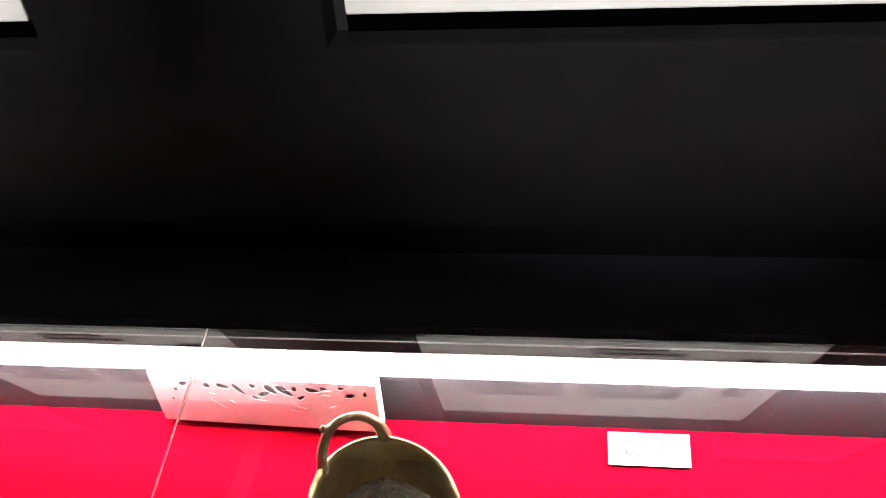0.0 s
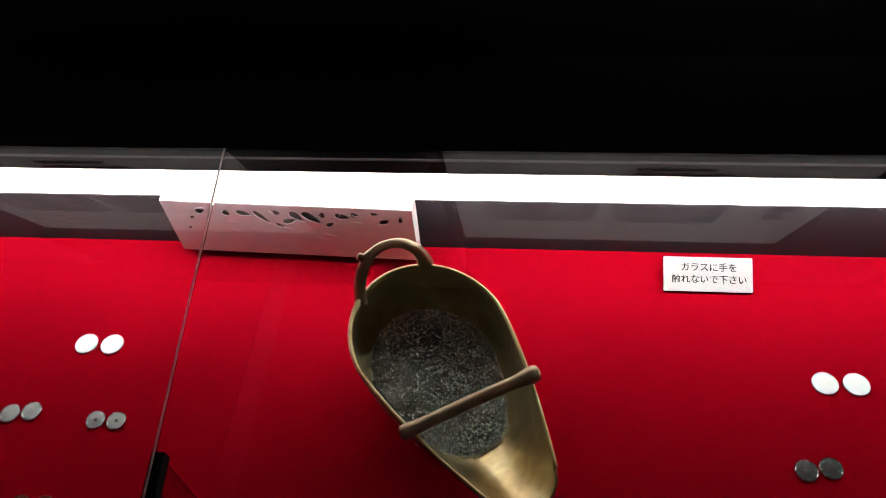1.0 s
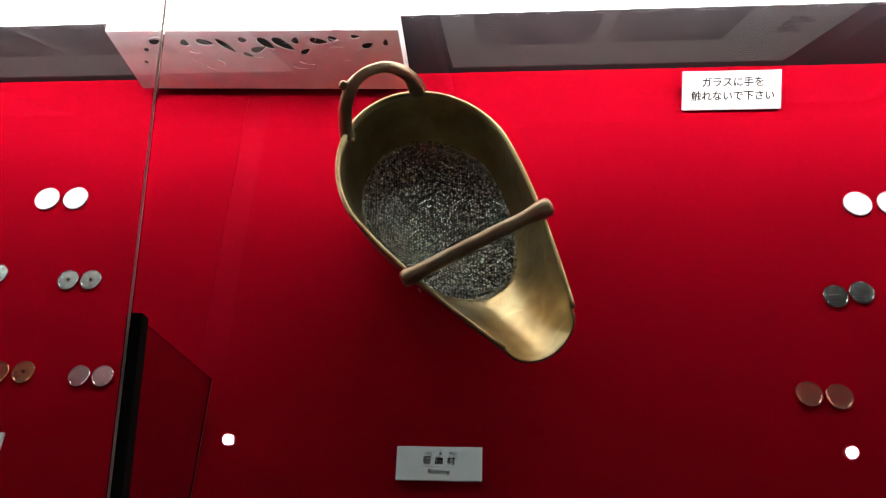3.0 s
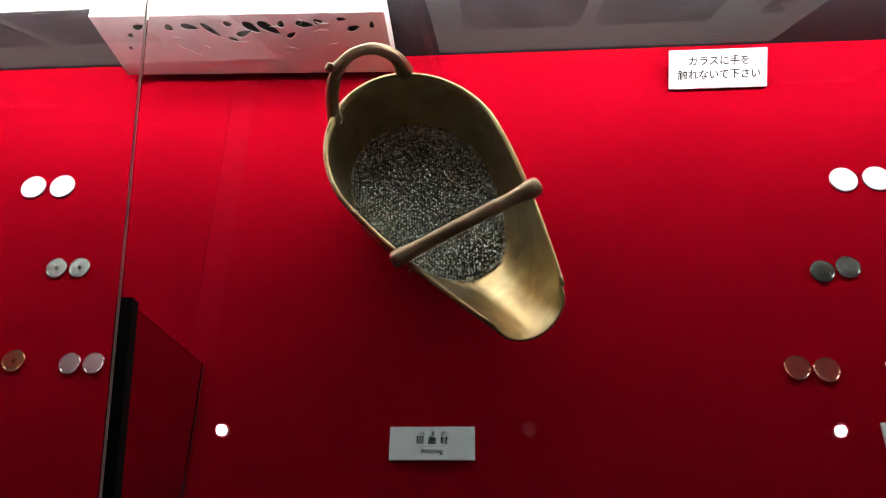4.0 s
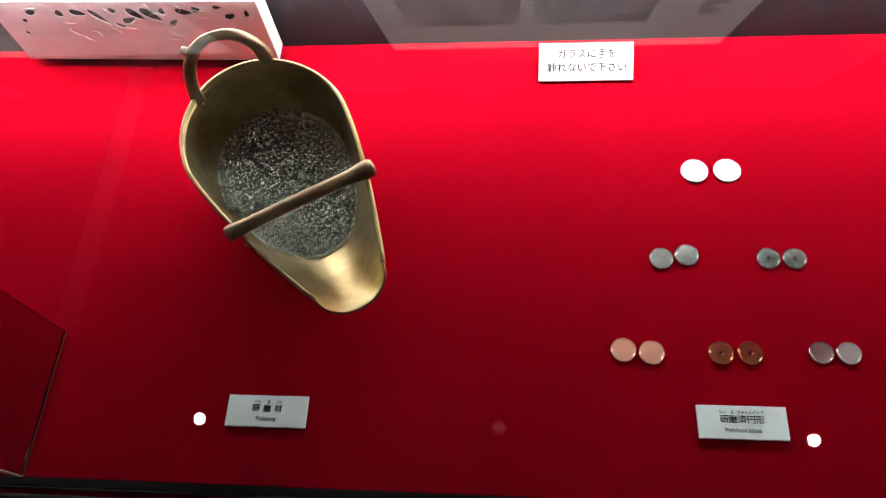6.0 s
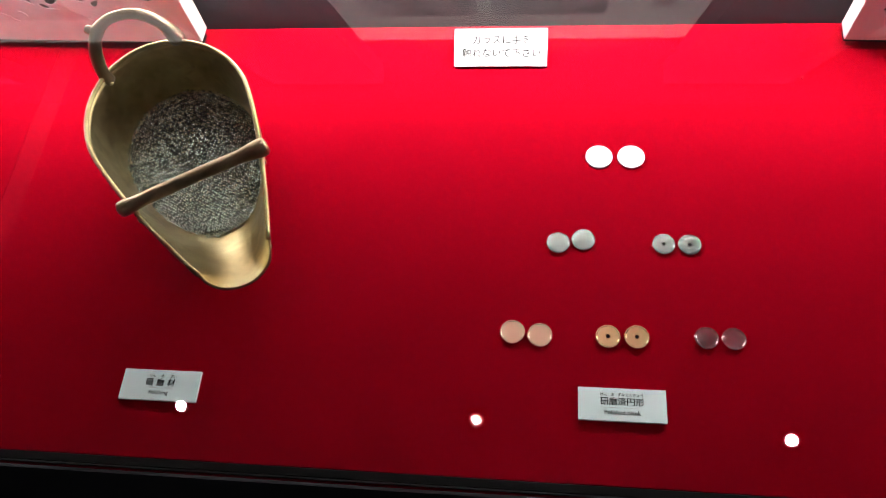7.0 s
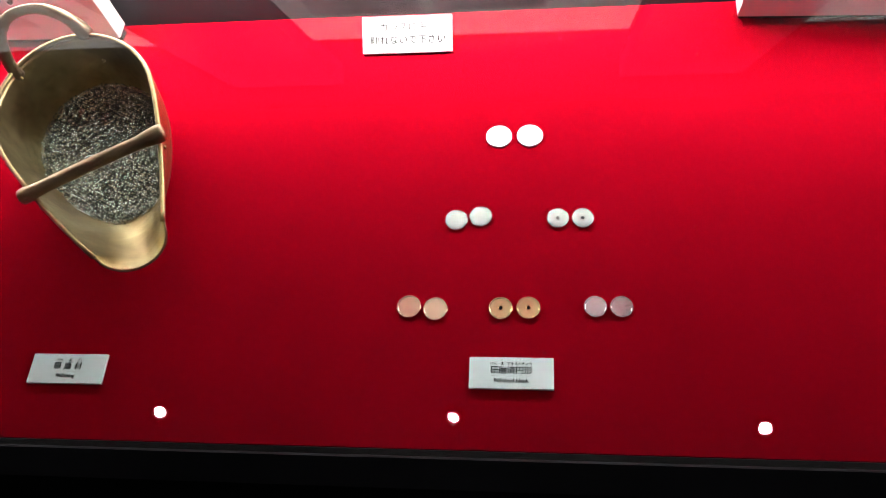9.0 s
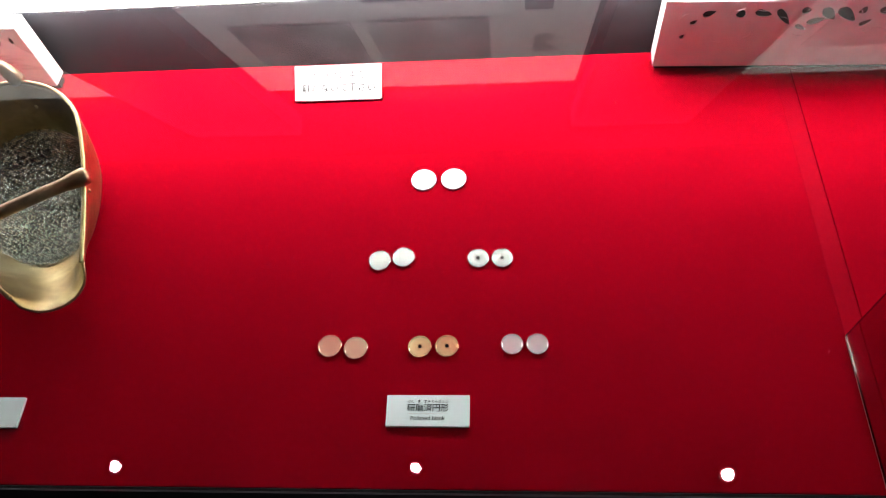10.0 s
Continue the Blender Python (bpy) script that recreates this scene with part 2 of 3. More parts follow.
case = thing("display_case", pose(0, 0, 0), "long black desk showcase with sloping glass and red board", "showcase")
part("plinth", boxed(X0, X1, -0.30, WALL_Y - 0.03, 0, H - 0.06, 0.003), BLACK, case)
part("base", boxed(X0, X1, -0.36, WALL_Y - 0.025, H - 0.058, H - 0.014, 0.002), BLACK, case)
part("front_frame", prism([(-0.362, H - 0.012), (-0.336, H - 0.012), (-0.336, H + 0.095), (-0.330, H + 0.110), (-0.334, H + 0.122), (-0.352, H + 0.118), (-0.362, H + 0.10)], X0, X1), HOOD, case, "black front frame holding the glass")
part("gasket", boxed(X0, X1, -0.3105, -0.3035, H - 0.013, H + 0.001, 0.0006), RUBBER, case)
part("edge_trim", boxed(X0, X1, -0.3118, -0.3108, H - 0.013, H + 0.0010), LINING, case)
part("front_step", boxed(X0, X1, -0.324, -0.312, H - 0.013, H - 0.004), RED, case, "narrow red cloth step")
part("back_panel", boxed(X0, X1, 0.1675, 0.180, H - 0.013, H + 0.165), LINING, case, "dark inner back panel")
part("hood", prism([(0.095, glass_z(0.095) - 0.010), (0.100, glass_z(0.1) + 0.008), (0.112, glass_z(0.112) + 0.010), (WALL_Y - 0.022, H + 0.236), (WALL_Y - 0.022, H + 0.166), (0.123, H + 0.166), (0.120, H + 0.185)], X0, X1), HOOD, case, "black hood along the top of the glass")
for x in (X0 - 0.02, X1):
    part("end_panel", prism([(-0.36, H - 0.05), (WALL_Y - 0.03, H - 0.05), (WALL_Y - 0.03, H + 0.235), (0.1, H + 0.235), (-0.36, H + 0.125)], x, x + 0.02), BLACK, case)
# red cloth boards, butted with narrow joint strips
for x0, x1 in ((X0, -0.5974), (-0.5733, 0.3655), (0.3838, X1)):
    part("cloth_board", boxed(x0, x1, -0.303, 0.1665, H - 0.013, H, 0.0003), RED, case, "red cloth-covered board")
for x0, x1 in ((-0.5972, -0.57345), (0.3656, 0.3830)):
    part("joint_strip", boxed(x0, x1, -0.303, 0.1665, H - 0.013, H - 0.0002, 0.0003), RED_STRIP, case, "smoother red strip covering the joint")

strip = thing("light_strip", pose(0, 0.1665, H + 0.128), "glowing white strip light along the back of the case", "strip light")
part("diffuser", boxed(X0, X1, -0.0405, -0.004, -0.0035, 0.036, 0.001), TUBE, strip, "glowing white diffuser")
part("lower_lens", boxed(X0, X1, -0.0300, -0.0095, -0.0055, -0.0037), DOWNLENS, strip, "brighter downward lens")
part("housing", boxed(X0, X1, -0.0038, 0.0, -0.006, 0.037), WHITE, strip)


def pane(x0, x1):
    y0, y1, t = -0.334, 0.097, 0.005
    me = prism([(y0, glass_z(y0) - t), (y1, glass_z(y1) - t), (y1, glass_z(y1)), (y0, glass_z(y0))], x0, x1)
    ob = part("glass_pane", me, GLASS, case, "clear sloping glass pane")
    ob.visible_shadow = False


for x0, x1 in ((X0, -0.5855), (-0.5835, 0.3650), (0.3670, X1)):
    pane(x0, x1)
for x in (-0.5845, 0.366):
    y0, y1 = -0.334, 0.097
    part("sealant", prism([(y0, glass_z(y0) - 0.0052), (y1, glass_z(y1) - 0.0052), (y1, glass_z(y1) + 0.0003), (y0, glass_z(y0) + 0.0003)], x - 0.0009, x + 0.0009), JOINT, case, "grey sealant joint")


def divider(x):
    d = thing("glass_divider", pose(x, 0, H), "smoky glass divider with a black top channel", "divider", "case dividers")
    ya, yb, t = -0.303, -0.174, 0.0055
    z = lambda y: glass_z(y) - H - t
    plate = part("plate", prism([(ya, 0.004), (yb, 0.004), (yb, z(yb) - 0.003), (ya, z(ya) - 0.003)], -0.0025, 0.0025), TINTED, d, "smoky glass plate")
    plate.visible_shadow = False
    part("top_channel", prism([(-0.332, z(-0.332) - 0.010), (yb + 0.002, z(yb) - 0.010), (yb + 0.002, z(yb + 0.002) - 0.0003), (-0.332, z(-0.332) - 0.0003)], -0.005, 0.006), RUBBER, d, "black rubber channel")
    part("foot_rail", boxed(-0.0015, 0.0015, ya, yb, 0.0, 0.0038, 0.0005), RAIL, d)
    part("front_edge", boxed(-0.0026, 0.0026, ya - 0.0012, ya - 0.0002, 0.004, z(ya) - 0.012), SEAL, plate)


for x in (-0.583, 0.366):
    divider(x)


# ---- silver perforated covers at the back of the case ----
def vent_cover(x0, y0, turn, seed):
    """A shallow folded metal cover whose front is pierced with leaf shapes."""
    rnd = random.Random(seed)
    w, h, d = 0.287, 0.085, 0.0215
    c = thing("vent_cover", pose(x0, y0, H + 0.012, 0, 0, turn), "silver perforated metal cover with pierced leaf ornament", "vent cover", "perforated covers")
    # centre across, height, half length, half breadth (mm), lean (degrees)
    leaves = [(c * .001, z * .001 - .007, a * .00125, b * .0013, radians(t)) for c, z, a, b, t in (
        (43, 77, 5, 2.2, 20), (73, 76, 4, 2.6, 80), (94, 76, 7, 2.5, -15), (114, 71, 10, 2.2, -52), (133, 79, 3.5, 2.4, 0), (155, 74, 8, 3.0, -48),
        (172, 73, 10, 3.2, -42), (185, 78, 4, 2.2, 75), (145, 66, 7, 2.4, 22), (192, 63, 5, 1.8, 35), (208, 77, 7, 2.6, -12), (222, 80, 4, 2.4, 10),
        (245, 83, 4, 1.6, 0), (255, 71, 5, 2.2, 25), (273, 75, 4, 1.5, 85), (133, 58, 5, 1.6, -30), (30, 66, 3, 1.6, 40), (22, 48, 2.4, 1.4, 60))]

    def pierced(x, z):
        for cx, cz, a, b, t in leaves:
            p, q = (x - cx) * math.cos(t) + (z - cz) * math.sin(t), -(x - cx) * math.sin(t) + (z - cz) * math.cos(t)
            if (p / a) ** 2 + (q / (b * (1.25 - 0.5 * p / a))) ** 2 < 1:
                return True
        return False

    nx, nz = 400, 128
    bm = bmesh.new()
    grid = [[bm.verts.new((w * i / nx, 0, h * j / nz)) for i in range(nx + 1)] for j in range(nz + 1)]
    for j in range(nz):
        for i in range(nx):
            if not pierced(w * (i + .5) / nx, h * (j + .5) / nz):
                bm.faces.new((grid[j][i], grid[j][i + 1], grid[j + 1][i + 1], grid[j + 1][i]))
    bmesh.ops.delete(bm, geom=[v for v in bm.verts if not v.link_faces], context="VERTS")
    front = part("pierced_front", bm, SILVER, c)
    sol = front.modifiers.new("thickness", "SOLIDIFY")
    sol.thickness, sol.offset = 0.0012, -1
    # embossed scroll lines low on the face
    for k in range(18):
        cx, cz, r, a0 = rnd.uniform(.025, w - .025), rnd.uniform(.035, .080), rnd.uniform(.006, .013), rnd.uniform(0, 6)
        pts = [(cx + r * math.cos(a0 + .25 * i), -0.0003, cz + .6 * r * math.sin(a0 + .25 * i)) for i in range(7)]
        part("embossed_scroll", tube(pts, [.0002, .0003, .0004, .0005, .0004, .0003, .0002], 6), SILVER, front, smooth=True)
    for x in (0.0, w - 0.0012):
        part("side_cheek", boxed(x - 0.0003, x + 0.0015, 0.0013, d, 0, h), WHITE, c)
    part("top_plate", boxed(-0.0003, w + 0.0003, 0.0013, d, h - 0.0012, h + 0.0002), WHITE, c)
    # set back and black, to paint the shade in the gap below
    part("foot", boxed(0.004, w - 0.004, 0.009, d - 0.001, -0.012, 0.0), RUBBER, c, "black recessed foot, standing in for the shaded gap below the cover")
    part("backing", boxed(0.0016, w - 0.0016, 0.0140, 0.0144, 0, h - 0.002), CARPET, c, "dark inner backing")
    return c


vent_cover(-0.711, 0.1440, -1.6, 3)
vent_cover(0.239, 0.1335, -2.2, 5)


# ---- signs and labels ----
def lettering(text, size, m, parent, label="", weight=0.010):
    cu = bpy.data.curves.new("lettering", "FONT")
    cu.body, cu.size, cu.align_x, cu.align_y, cu.extrude = text, size, "CENTER", "CENTER", 0.00008
    cu.offset = size * weight
    tmp = new("tmp", cu)
    dg = bpy.context.evaluated_depsgraph_get()
    me = bpy.data.meshes.new_from_object(tmp.evaluated_get(dg))
    bpy.data.objects.remove(tmp)
    me.name = "lettering"
    me.materials.clear()
    me.materials.append(INK)
    ob = new("lettering", me)
    ob.parent, ob.matrix_basis = parent, m
    return tagged(ob, label)


# the notice leans back on a small foot
sign = thing("notice_sign", pose(-0.0985, 0.1085, H + 0.0036, 31, 0, 0), "white plastic notice leaning back, asking not to touch the glass", "sign")
plate = part("plate", boxed(-0.0480, 0.0480, 0.0, 0.0385, -0.004, 0.0, 0.0005), WHITE, sign)
lettering("ガラスに手を", 0.0102, pose(0.0010, 0.0265, 0.0001), plate, weight=0.007)
lettering("触れないで下さい", 0.0102, pose(0.0010, 0.0130, 0.0001), plate, weight=0.007)
part("foot", boxed(-0.010, 0.010, 0.024, 0.029, -0.0195, -0.0041), WHITE, sign)


def caption(x, y, turn, kana, kanji, english, label, spread):
    c = thing("caption_card", pose(x, y, H, 0, 0, turn), label, "label", "caption cards")
    c = part("card", boxed(-0.035, 0.035, -0.0135, 0.0135, 0.0, 0.003, 0.0003), CARD, c)
    for dx, k in kana:
        lettering(k, 0.0030, pose(dx, 0.0079, 0.0031), c)
    for i, k in enumerate(kanji):
        lettering(k, 0.0072, pose((i - (len(kanji) - 1) / 2) * spread, 0.0020, 0.0031), c)
    if english:
        part("rule", boxed(-0.017, 0.017, -0.0027, -0.0025, 0.003, 0.0031), SEAL, c)
        lettering(english, 0.0050, pose(0, -0.0066, 0.0031), c)


caption(-0.379, -0.242, 0, ((-0.0085, "けん"), (0.0008, "ま"), (0.0104, "ざい")), "研磨材", "Polishing", "pale caption card reading Polishing, below the scoop", 0.0098)
caption(0.0137, -0.2395, 0, ((-0.0146, "けん"), (-0.0074, "ま"), (0.0070, "ずみえんぎょう")), "研磨済円形", "Polished blank", "pale caption card reading Polished blank, below the coin blanks", 0.0070)
left_card = thing("caption_card", pose(-0.792, -0.2365, H), "pale caption card with unreadable print", "label", "caption cards")
left_card = part("card", boxed(-0.035, 0.035, -0.0135, 0.0135, 0.0, 0.003, 0.0003), CARD, left_card)
for k, (w, y) in enumerate(((0.018, 0.0075), (0.03, 0.002), (0.026, -0.0065))):
    part("text_bar", boxed(-w / 2, w / 2, y - 0.0012, y + 0.0012, 0.003, 0.0031), INK, left_card)


# ---- coin blanks ----
def blank(name, r, mat, holed, label):
    c = thing(name, pose(0, 0, -5), label, "coin blank", "coin blanks")
    t = 0.0019
    if holed:
        prof = [(0.0017, 0), (r - .0004, 0), (r, .0004), (r, t - .0003), (r - .0003, t), (r - .0011, t), (r - .0016, t - .00035), (0.0020, t - .00035), (0.0017, t - .0006), (0.0017, 0)]
    else:
        prof = [(0, 0), (r - .0004, 0), (r, .0004), (r, t - .0003), (r - .0003, t), (r - .0011, t), (r - .0016, t - .00035), (0, t - .00035)]
    part("disc", lathe(prof, 48), mat, c)
    if holed:
        # black plug, so that the centre hole looks dark
        part("hole_plug", lathe([(0, 0), (0.0015, 0), (0.0015, t - .001), (0, t - .0008)], 16), RUBBER, c, "black plug filling the centre hole")
    return c


kinds = {
    "500": blank("large_blank", 0.0127, BRIGHT, False, "large plain silvery coin blank lying on red cloth"),
    "100": blank("silver_blank", 0.0106, NICKEL, False, "plain cupronickel coin blank lying on red cloth"),
    "50": blank("holed_silver_blank", 0.0101, NICKEL, True, "holed cupronickel coin blank lying on red cloth"),
    "10": blank("copper_blank", 0.0108, COPPER, False, "plain copper-coloured coin blank lying on red cloth"),
    "5": blank("holed_brass_blank", 0.0105, YELLOW, True, "holed yellow brass coin blank lying on red cloth"),
    "1": blank("aluminium_blank", 0.0099, ALUMINIUM, False, "plain grey aluminium coin blank lying on red cloth"),
}
spots = (("500", 0.0, 0.0), ("500", 0.030, 0.0003), ("100", -0.038, -0.093), ("100", -0.0155, -0.0895), ("50", 0.055, -0.092), ("50", 0.0775, -0.092),
         ("10", -0.0765, -0.180), ("10", -0.053, -0.182), ("5", 0.004, -0.181), ("5", 0.028, -0.1805), ("1", 0.085, -0.179), ("1", 0.107, -0.179))
rnd = random.Random(11)
used = set()
far = {"500": (-0.787, 0.013), "100": (-0.798, 0.018), "50": (-0.795, 0.0145), "10": (-0.786, 0.013), "5": (-0.785, 0.012), "1": (-0.789, 0.0075)}
for side in (0, 1):
    for k, x, y in spots:
        dx, dy = far[k] if side else (0, 0)
        m = pose(x + dx, y + dy, H + 0.0001, -1.2 if y < -0.1 else 0, 0, 0) @ pose(0, 0, 0, 0, 0, rnd.uniform(0, 360))
        if k in used:
            copy_thing(kinds[k], m)
        else:
            kinds[k].matrix_basis = m
            used.add(k)


# ---- the brass scoop ----
SCOOP = Matrix.Translation((-0.4391, 0.0600, H)) @ Matrix.Rotation(0.5707, 4, "Z")
scoop = thing("brass_scoop", SCOOP, "aged brass hand scoop with two bronze handles, holding steel shot", "scoop")
LONG, FRONT, WIDE, U0, RIM = 0.2765, 0.2595, 0.0743, 0.0905, 0.0880


def half_width(u):
    if u < U0:
        return WIDE * math.sqrt(max(0.0, 1 - ((U0 - u) / (U0 - 0.0022)) ** 2))
    if u < FRONT:
        return WIDE - 0.0440 * ((u - U0) / (FRONT - U0)) ** 1.4
    return 0.0300 * max(0.0, 1 - ((u - FRONT) / (LONG - FRONT)) ** 2) ** 0.60


def smooth(a, b, x):
    t = min(1.0, max(0.0, (x - a) / (b - a)))
    return t * t * (3 - 2 * t)


def outline(n=96):
    """The scoop's rim as (across, along) points, round from the back."""
    us = [0.0022 + (U0 - 0.0022) * (1 - math.cos(math.pi / 2 * i / 16)) for i in range(16)] + [U0 + (FRONT - 0.0015 - U0) * i / 22 for i in range(23)] + [FRONT + (LONG - FRONT) * math.sin(math.pi / 2 * i / 12) for i in range(13)]
    right = [(half_width(u), u) for u in us]
    return right + [(-v, u) for v, u in right[-2:0:-1]]


CENTRE_U = 0.120


def floor_z(u):
    t = max(0.0, (u - 0.09) / (LONG - 0.09))
    return 0.0060 + 0.0640 * t ** 1.84


def bowl_z(v, u):
    """Height of the bowl's inside: steep walls at the back, an open rounded channel towards the lip."""
    if u < U0:
        rho = math.hypot(v / WIDE, (U0 - u) / (U0 - 0.0022))
    else:
        rho = abs(v) / half_width(min(u, FRONT))
    rho = min(1.0, rho)
    steep = max(2.3, 9.0 - 63.0 * max(0.0, u - 0.105))
    low = floor_z(u)
    top = RIM - 0.001 - 0.0035 * smooth(FRONT - 0.0040, FRONT - 0.0002, u)
    return low + (top - low) * rho ** steep


def shell():
    bm = bmesh.new()
    rings = []
    edge = outline()
    for k in (1.0, 0.994, 0.985, 0.972, 0.955, 0.935, 0.91, 0.88, 0.845, 0.81, 0.77, 0.72, 0.66, 0.59, 0.52, 0.44, 0.36, 0.27, 0.18, 0.09):
        ring = []
        for v, u in edge:
            along = CENTRE_U + (u - CENTRE_U) * k
            ring.append(bm.verts.new((v * k, -along, bowl_z(v * k, along))))
        rings.append(ring)
    n = len(edge)
    for p, q in zip(rings, rings[1:]):
        for i in range(n):
            bm.faces.new((p[i], q[i], q[(i + 1) % n], p[(i + 1) % n]))
    bm.faces.new(rings[-1])
    bmesh.ops.recalc_face_normals(bm, faces=bm.faces[:])
    return bm


body = part("bowl", shell(), BRASS, scoop, "worn brass bowl", smooth=True)
sol = body.modifiers.new("thickness", "SOLIDIFY")
sol.thickness, sol.offset = 0.0022, 0
walls = [p for p in outline() if p[1] <= FRONT - 0.0012]
split = next(i for i in range(1, len(walls)) if walls[i][0] < 0 <= walls[i - 1][0])
ring = walls[split:] + walls[:split]
part("rolled_rim", tube([(v, -u, RIM) for v, u in ring], [0.0022] * len(ring), 12), BRASS, body, "rolled brass rim", smooth=True)


def bar(a, b, lift):
    """A turned bar, swelling to a blunt knob at each end."""
    pts, rad = [], []
    for t in (0, 0.008, 0.02, 0.04, 0.07, 0.11, 0.17, 0.25, 0.35, 0.45, 0.55, 0.65, 0.74, 0.81, 0.86, 0.90, 0.935, 0.96, 0.98, 0.992, 1):
        p = Vector(a).lerp(Vector(b), t)
        p.z += lift * math.sin(math.pi * t)
        pts.append(p)
        swell = 0.0058 + 0.0014 * smooth(0.16, 0.03, t) + 0.0023 * smooth(0.80, 0.95, t)
        end = min(t, 1 - t)
        rad.append(swell * (0.45 if end < 0.001 else 0.80 if end < 0.01 else 0.95 if end < 0.025 else 1.0))
    return pts, rad


inv = SCOOP.inverted()
left_end, right_end = inv @ Vector((-0.4060, -0.1200, H + 0.0925)), inv @ Vector((-0.2878, -0.0545, H + 0.0955))
bar_part = part("cross_handle", tube(*bar(left_end, right_end, 0.0015), 18), BRASS_DARK, scoop, "dark bronze cross bar", smooth=True)


def through_points(points, n):
    """A smooth line through control points."""
    p = [Vector(q) for q in points]
    p = [2 * p[0] - p[1]] + p + [2 * p[-1] - p[-2]]
    line = []
    for i in range(1, len(p) - 2):
        for k in range(n):
            t = k / n
            line.append(0.5 * (2 * p[i] + (p[i + 1] - p[i - 1]) * t + (2 * p[i - 1] - 5 * p[i] + 4 * p[i + 1] - p[i + 2]) * t * t + (3 * p[i] - p[i - 1] - 3 * p[i + 1] + p[i + 2]) * t ** 3))
    return line + [p[-2]]


# arched back handle: a lopsided loop with flared feet and a ringed knuckle
arch = through_points([(-0.0390, -0.0130, 0.080), (-0.0380, -0.0130, 0.094), (-0.0325, -0.0105, 0.114), (-0.0225, -0.0070, 0.1285), (-0.010, -0.0045, 0.1338),
                       (0.001, -0.0035, 0.1330), (0.014, -0.0040, 0.1285), (0.0250, -0.0065, 0.119), (0.0325, -0.0085, 0.106), (0.0370, -0.0100, 0.087)], 5)
rad = []
for i in range(len(arch)):
    t = i / (len(arch) - 1)
    rad.append(0.0053 + 0.0016 * smooth(0.10, 0.0, t) + 0.0024 * smooth(0.84, 1.0, t) + 0.0006 * math.sin(9 * t) + 0.0011 * math.exp(-((t - 0.345) / 0.022) ** 2))
arch_part = part("back_handle", tube(arch, rad, 18), BRASS_DARK, scoop, "arched bronze handle", smooth=True)
knuckle = arch[15]
part("knuckle_ring", tube([knuckle + Vector((-0.0020, 0.0015, 0.0015)), knuckle + Vector((-0.0045, 0.0032, 0.0034)), knuckle + Vector((-0.0064, 0.0045, 0.0048)), knuckle + Vector((-0.0070, 0.0050, 0.0053))], [0.0042, 0.0042, 0.0038, 0.0028], 14), BRASS_DARK, arch_part, smooth=True)


def rivet(v, u, z, facing):
    """A round rivet head on the inside of the bowl."""
    r = part("rivet", lathe([(0, 0.0017), (0.0012, 0.0014), (0.0019, 0.0006), (0.0021, 0.0), (0, 0)], 14), BRASS, body, smooth=True)
    r.matrix_basis = Matrix.Translation((v, -u, z)) @ Vector(facing).to_track_quat("Z", "Y").to_matrix().to_4x4()


rivet(-0.0370, 0.0197, 0.0800, (0.55, -0.80, 0.2))
rivet(0.0365, 0.0225, 0.0600, (-0.5, -0.80, 0.2))
rivet(-0.0590, 0.0720, 0.0300, (0.95, 0.0, 0.3))
for v, u in ((-0.0600, 0.1780), (0.0575, 0.1800)):
    rivet(v, u, 0.0790, (-1 if v > 0 else 1, 0, 0.35))

# steel shot lying in the scoop
shot = thing("steel_shot", SCOOP, "heap of small dark steel polishing balls in the scoop", "steel balls", kind="stuff")


def heap_z(v, u):
    return 0.0300 + 0.0016 * noise.noise((v * 30, u * 30, 0))


def in_heap(v, u):
    return 0.006 < u < 0.205 and abs(v) < half_width(u) and bowl_z(v, u) + 0.0012 < heap_z(v, u)


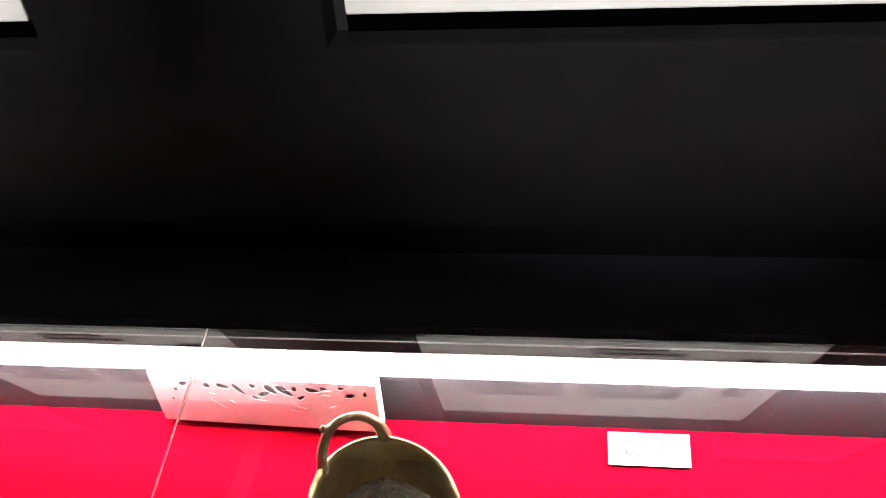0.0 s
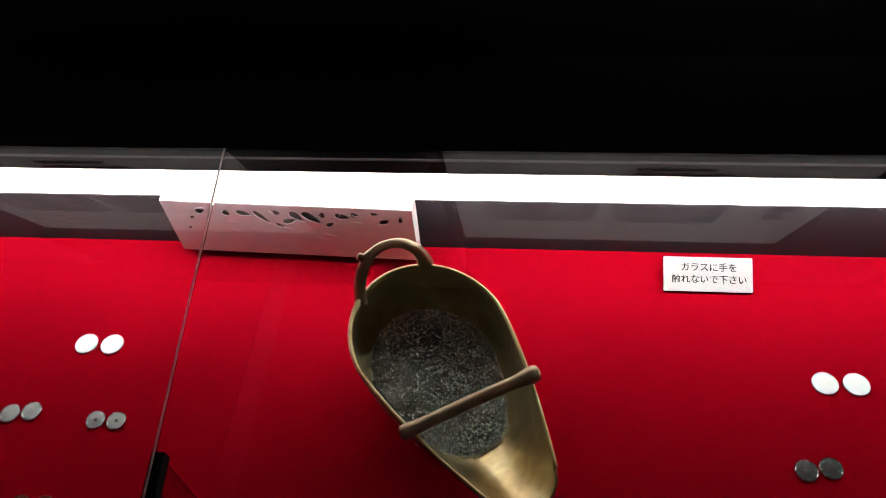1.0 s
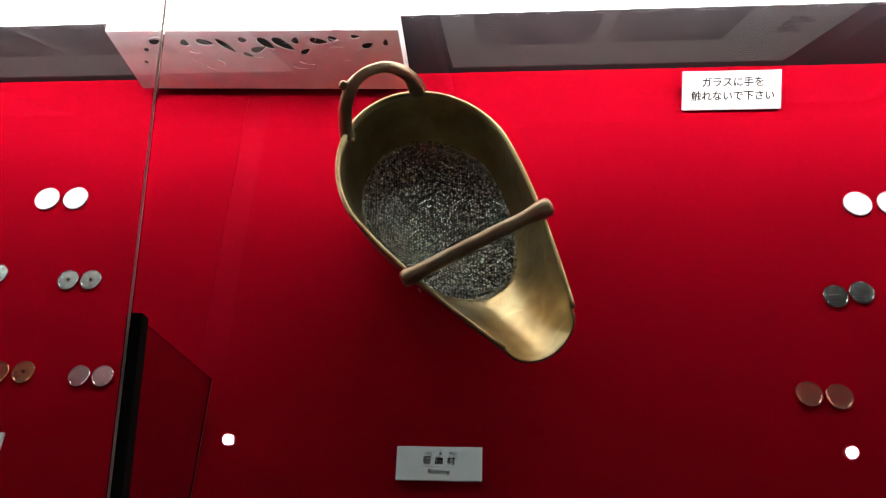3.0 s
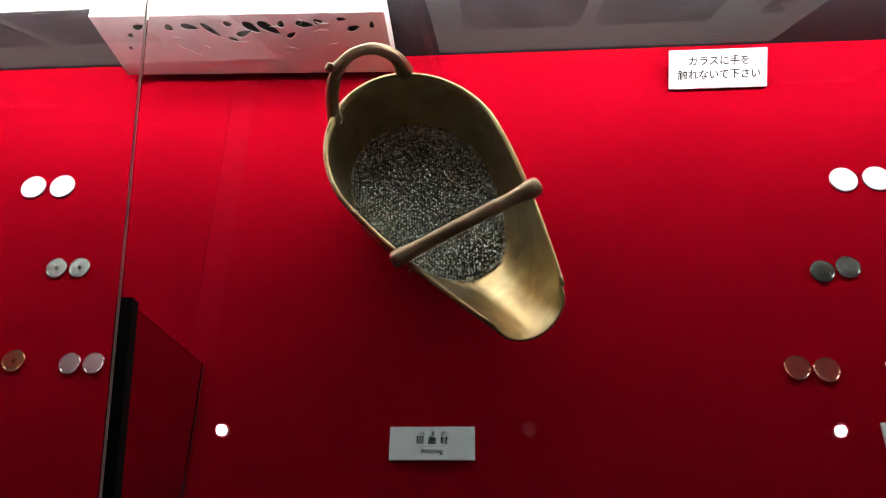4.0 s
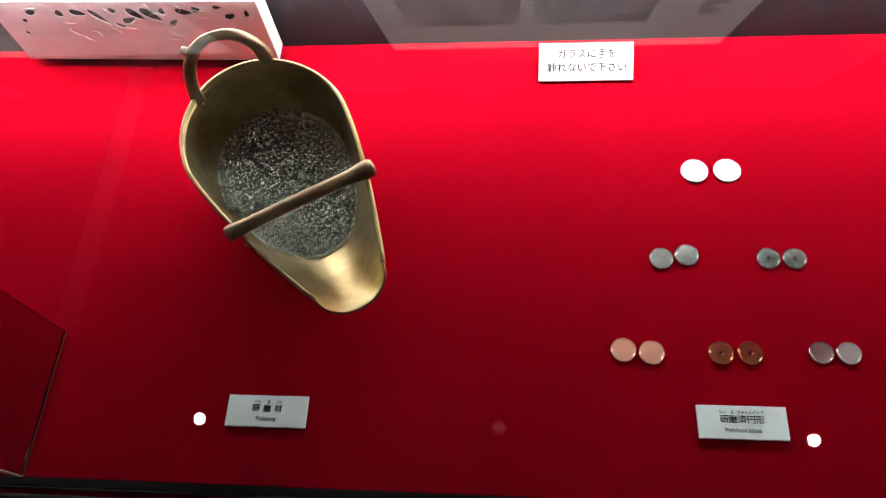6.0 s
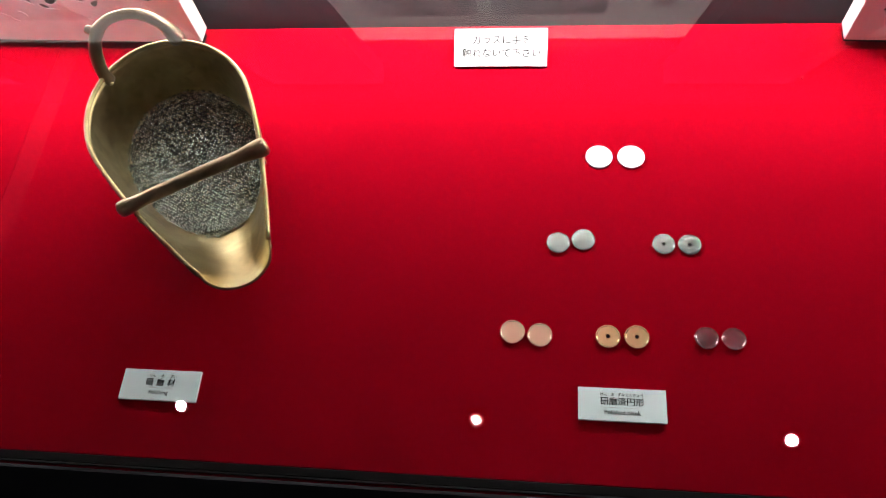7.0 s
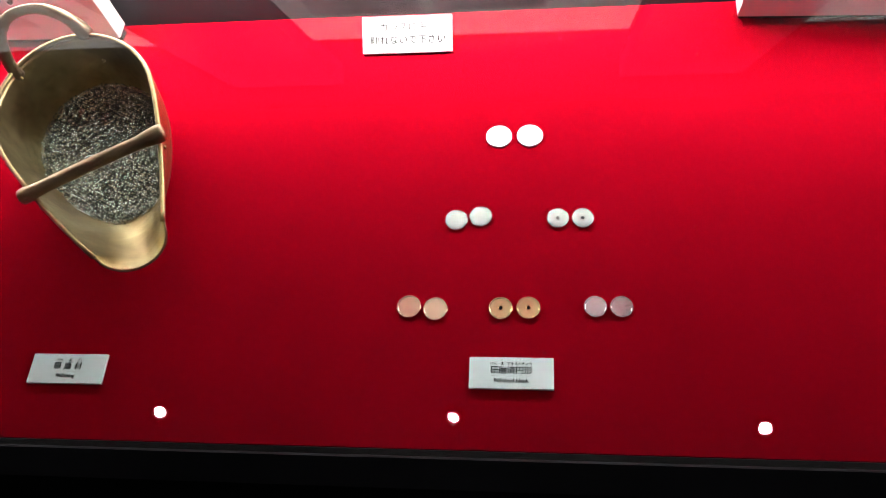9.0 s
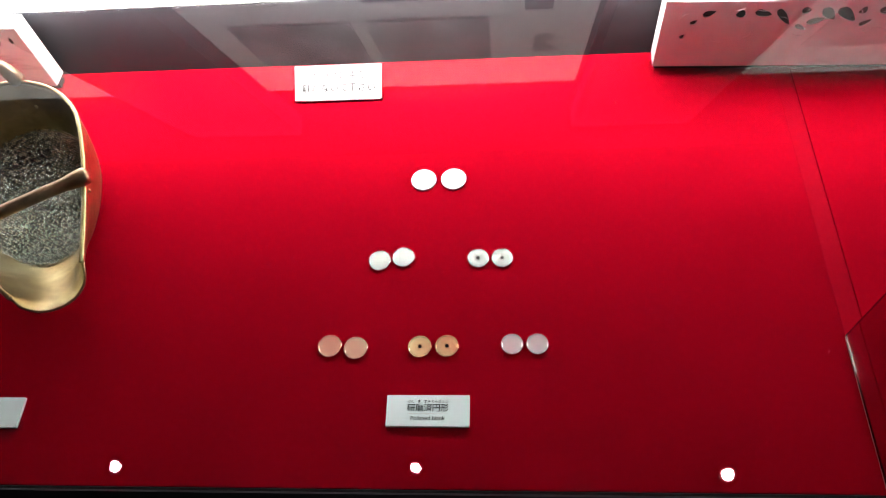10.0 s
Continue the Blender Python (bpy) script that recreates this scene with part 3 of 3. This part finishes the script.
# sheet just under the balls; its dark colour stands in for shaded gaps
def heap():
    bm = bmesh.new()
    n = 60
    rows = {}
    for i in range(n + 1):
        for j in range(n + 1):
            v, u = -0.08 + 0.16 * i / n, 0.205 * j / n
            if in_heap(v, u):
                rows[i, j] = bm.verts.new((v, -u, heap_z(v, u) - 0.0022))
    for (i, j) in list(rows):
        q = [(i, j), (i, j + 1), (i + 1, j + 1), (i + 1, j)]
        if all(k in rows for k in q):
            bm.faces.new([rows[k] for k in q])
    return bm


part("gap_shade_sheet", heap(), GAP_SHADE, shot)


def balls():
    """All the visible balls as one mesh, in wavering rows."""
    ico = bmesh.new()
    bmesh.ops.create_icosphere(ico, subdivisions=2, radius=1.0)
    base = np.array([v.co[:] for v in ico.verts])
    tris = np.array([[v.index for v in f.verts] for f in ico.faces])
    ico.free()
    rng = np.random.default_rng(4)
    pitch, r = 0.00275, 0.00118
    verts, faces, count = [], [], 0
    j, u = 0, 0.006
    while u < 0.205:
        v = -0.08 + (pitch / 2 if j % 2 else 0)
        while v < 0.08:
            a = v + rng.normal(0, 0.0003) + 0.0016 * noise.noise((v * 45, u * 45, 3.0))
            b = u + rng.normal(0, 0.0003) + 0.0020 * noise.noise((v * 40, u * 40, 9.0))
            if in_heap(a, b):
                c = (a, -b, heap_z(a, b) + rng.normal(0, 0.0005))
                verts.append(base * r + c)
                faces.append(tris + count * len(base))
                count += 1
            v += pitch
        u += pitch * 0.87
        j += 1
    me = bpy.data.meshes.new("balls")
    me.from_pydata(np.concatenate(verts).tolist(), [], np.concatenate(faces).tolist())
    me.materials.append(STEEL)
    me.polygons.foreach_set("use_smooth", [True] * len(me.polygons))
    return me


ob = new("balls", balls())
ob.parent = shot
tagged(ob, "dark polished steel balls", kind="stuff")

# flecks of lint on the cloth
for x, y, turn in ((0.349, -0.187, 70), (0.198, 0.0955, 85)):
    lint = thing("lint_fleck", pose(x, y, H, 0, 0, turn), "faint pinkish fleck of lint on the red cloth", "lint", "lint flecks")
    part("fibre", tube([(-0.002, 0, 0.0004), (-0.0007, 0.0005, 0.0007), (0.0008, -0.0003, 0.0006), (0.002, 0.0004, 0.0004)], [0.0003, 0.0007, 0.0007, 0.0003], 6), LINT, lint)
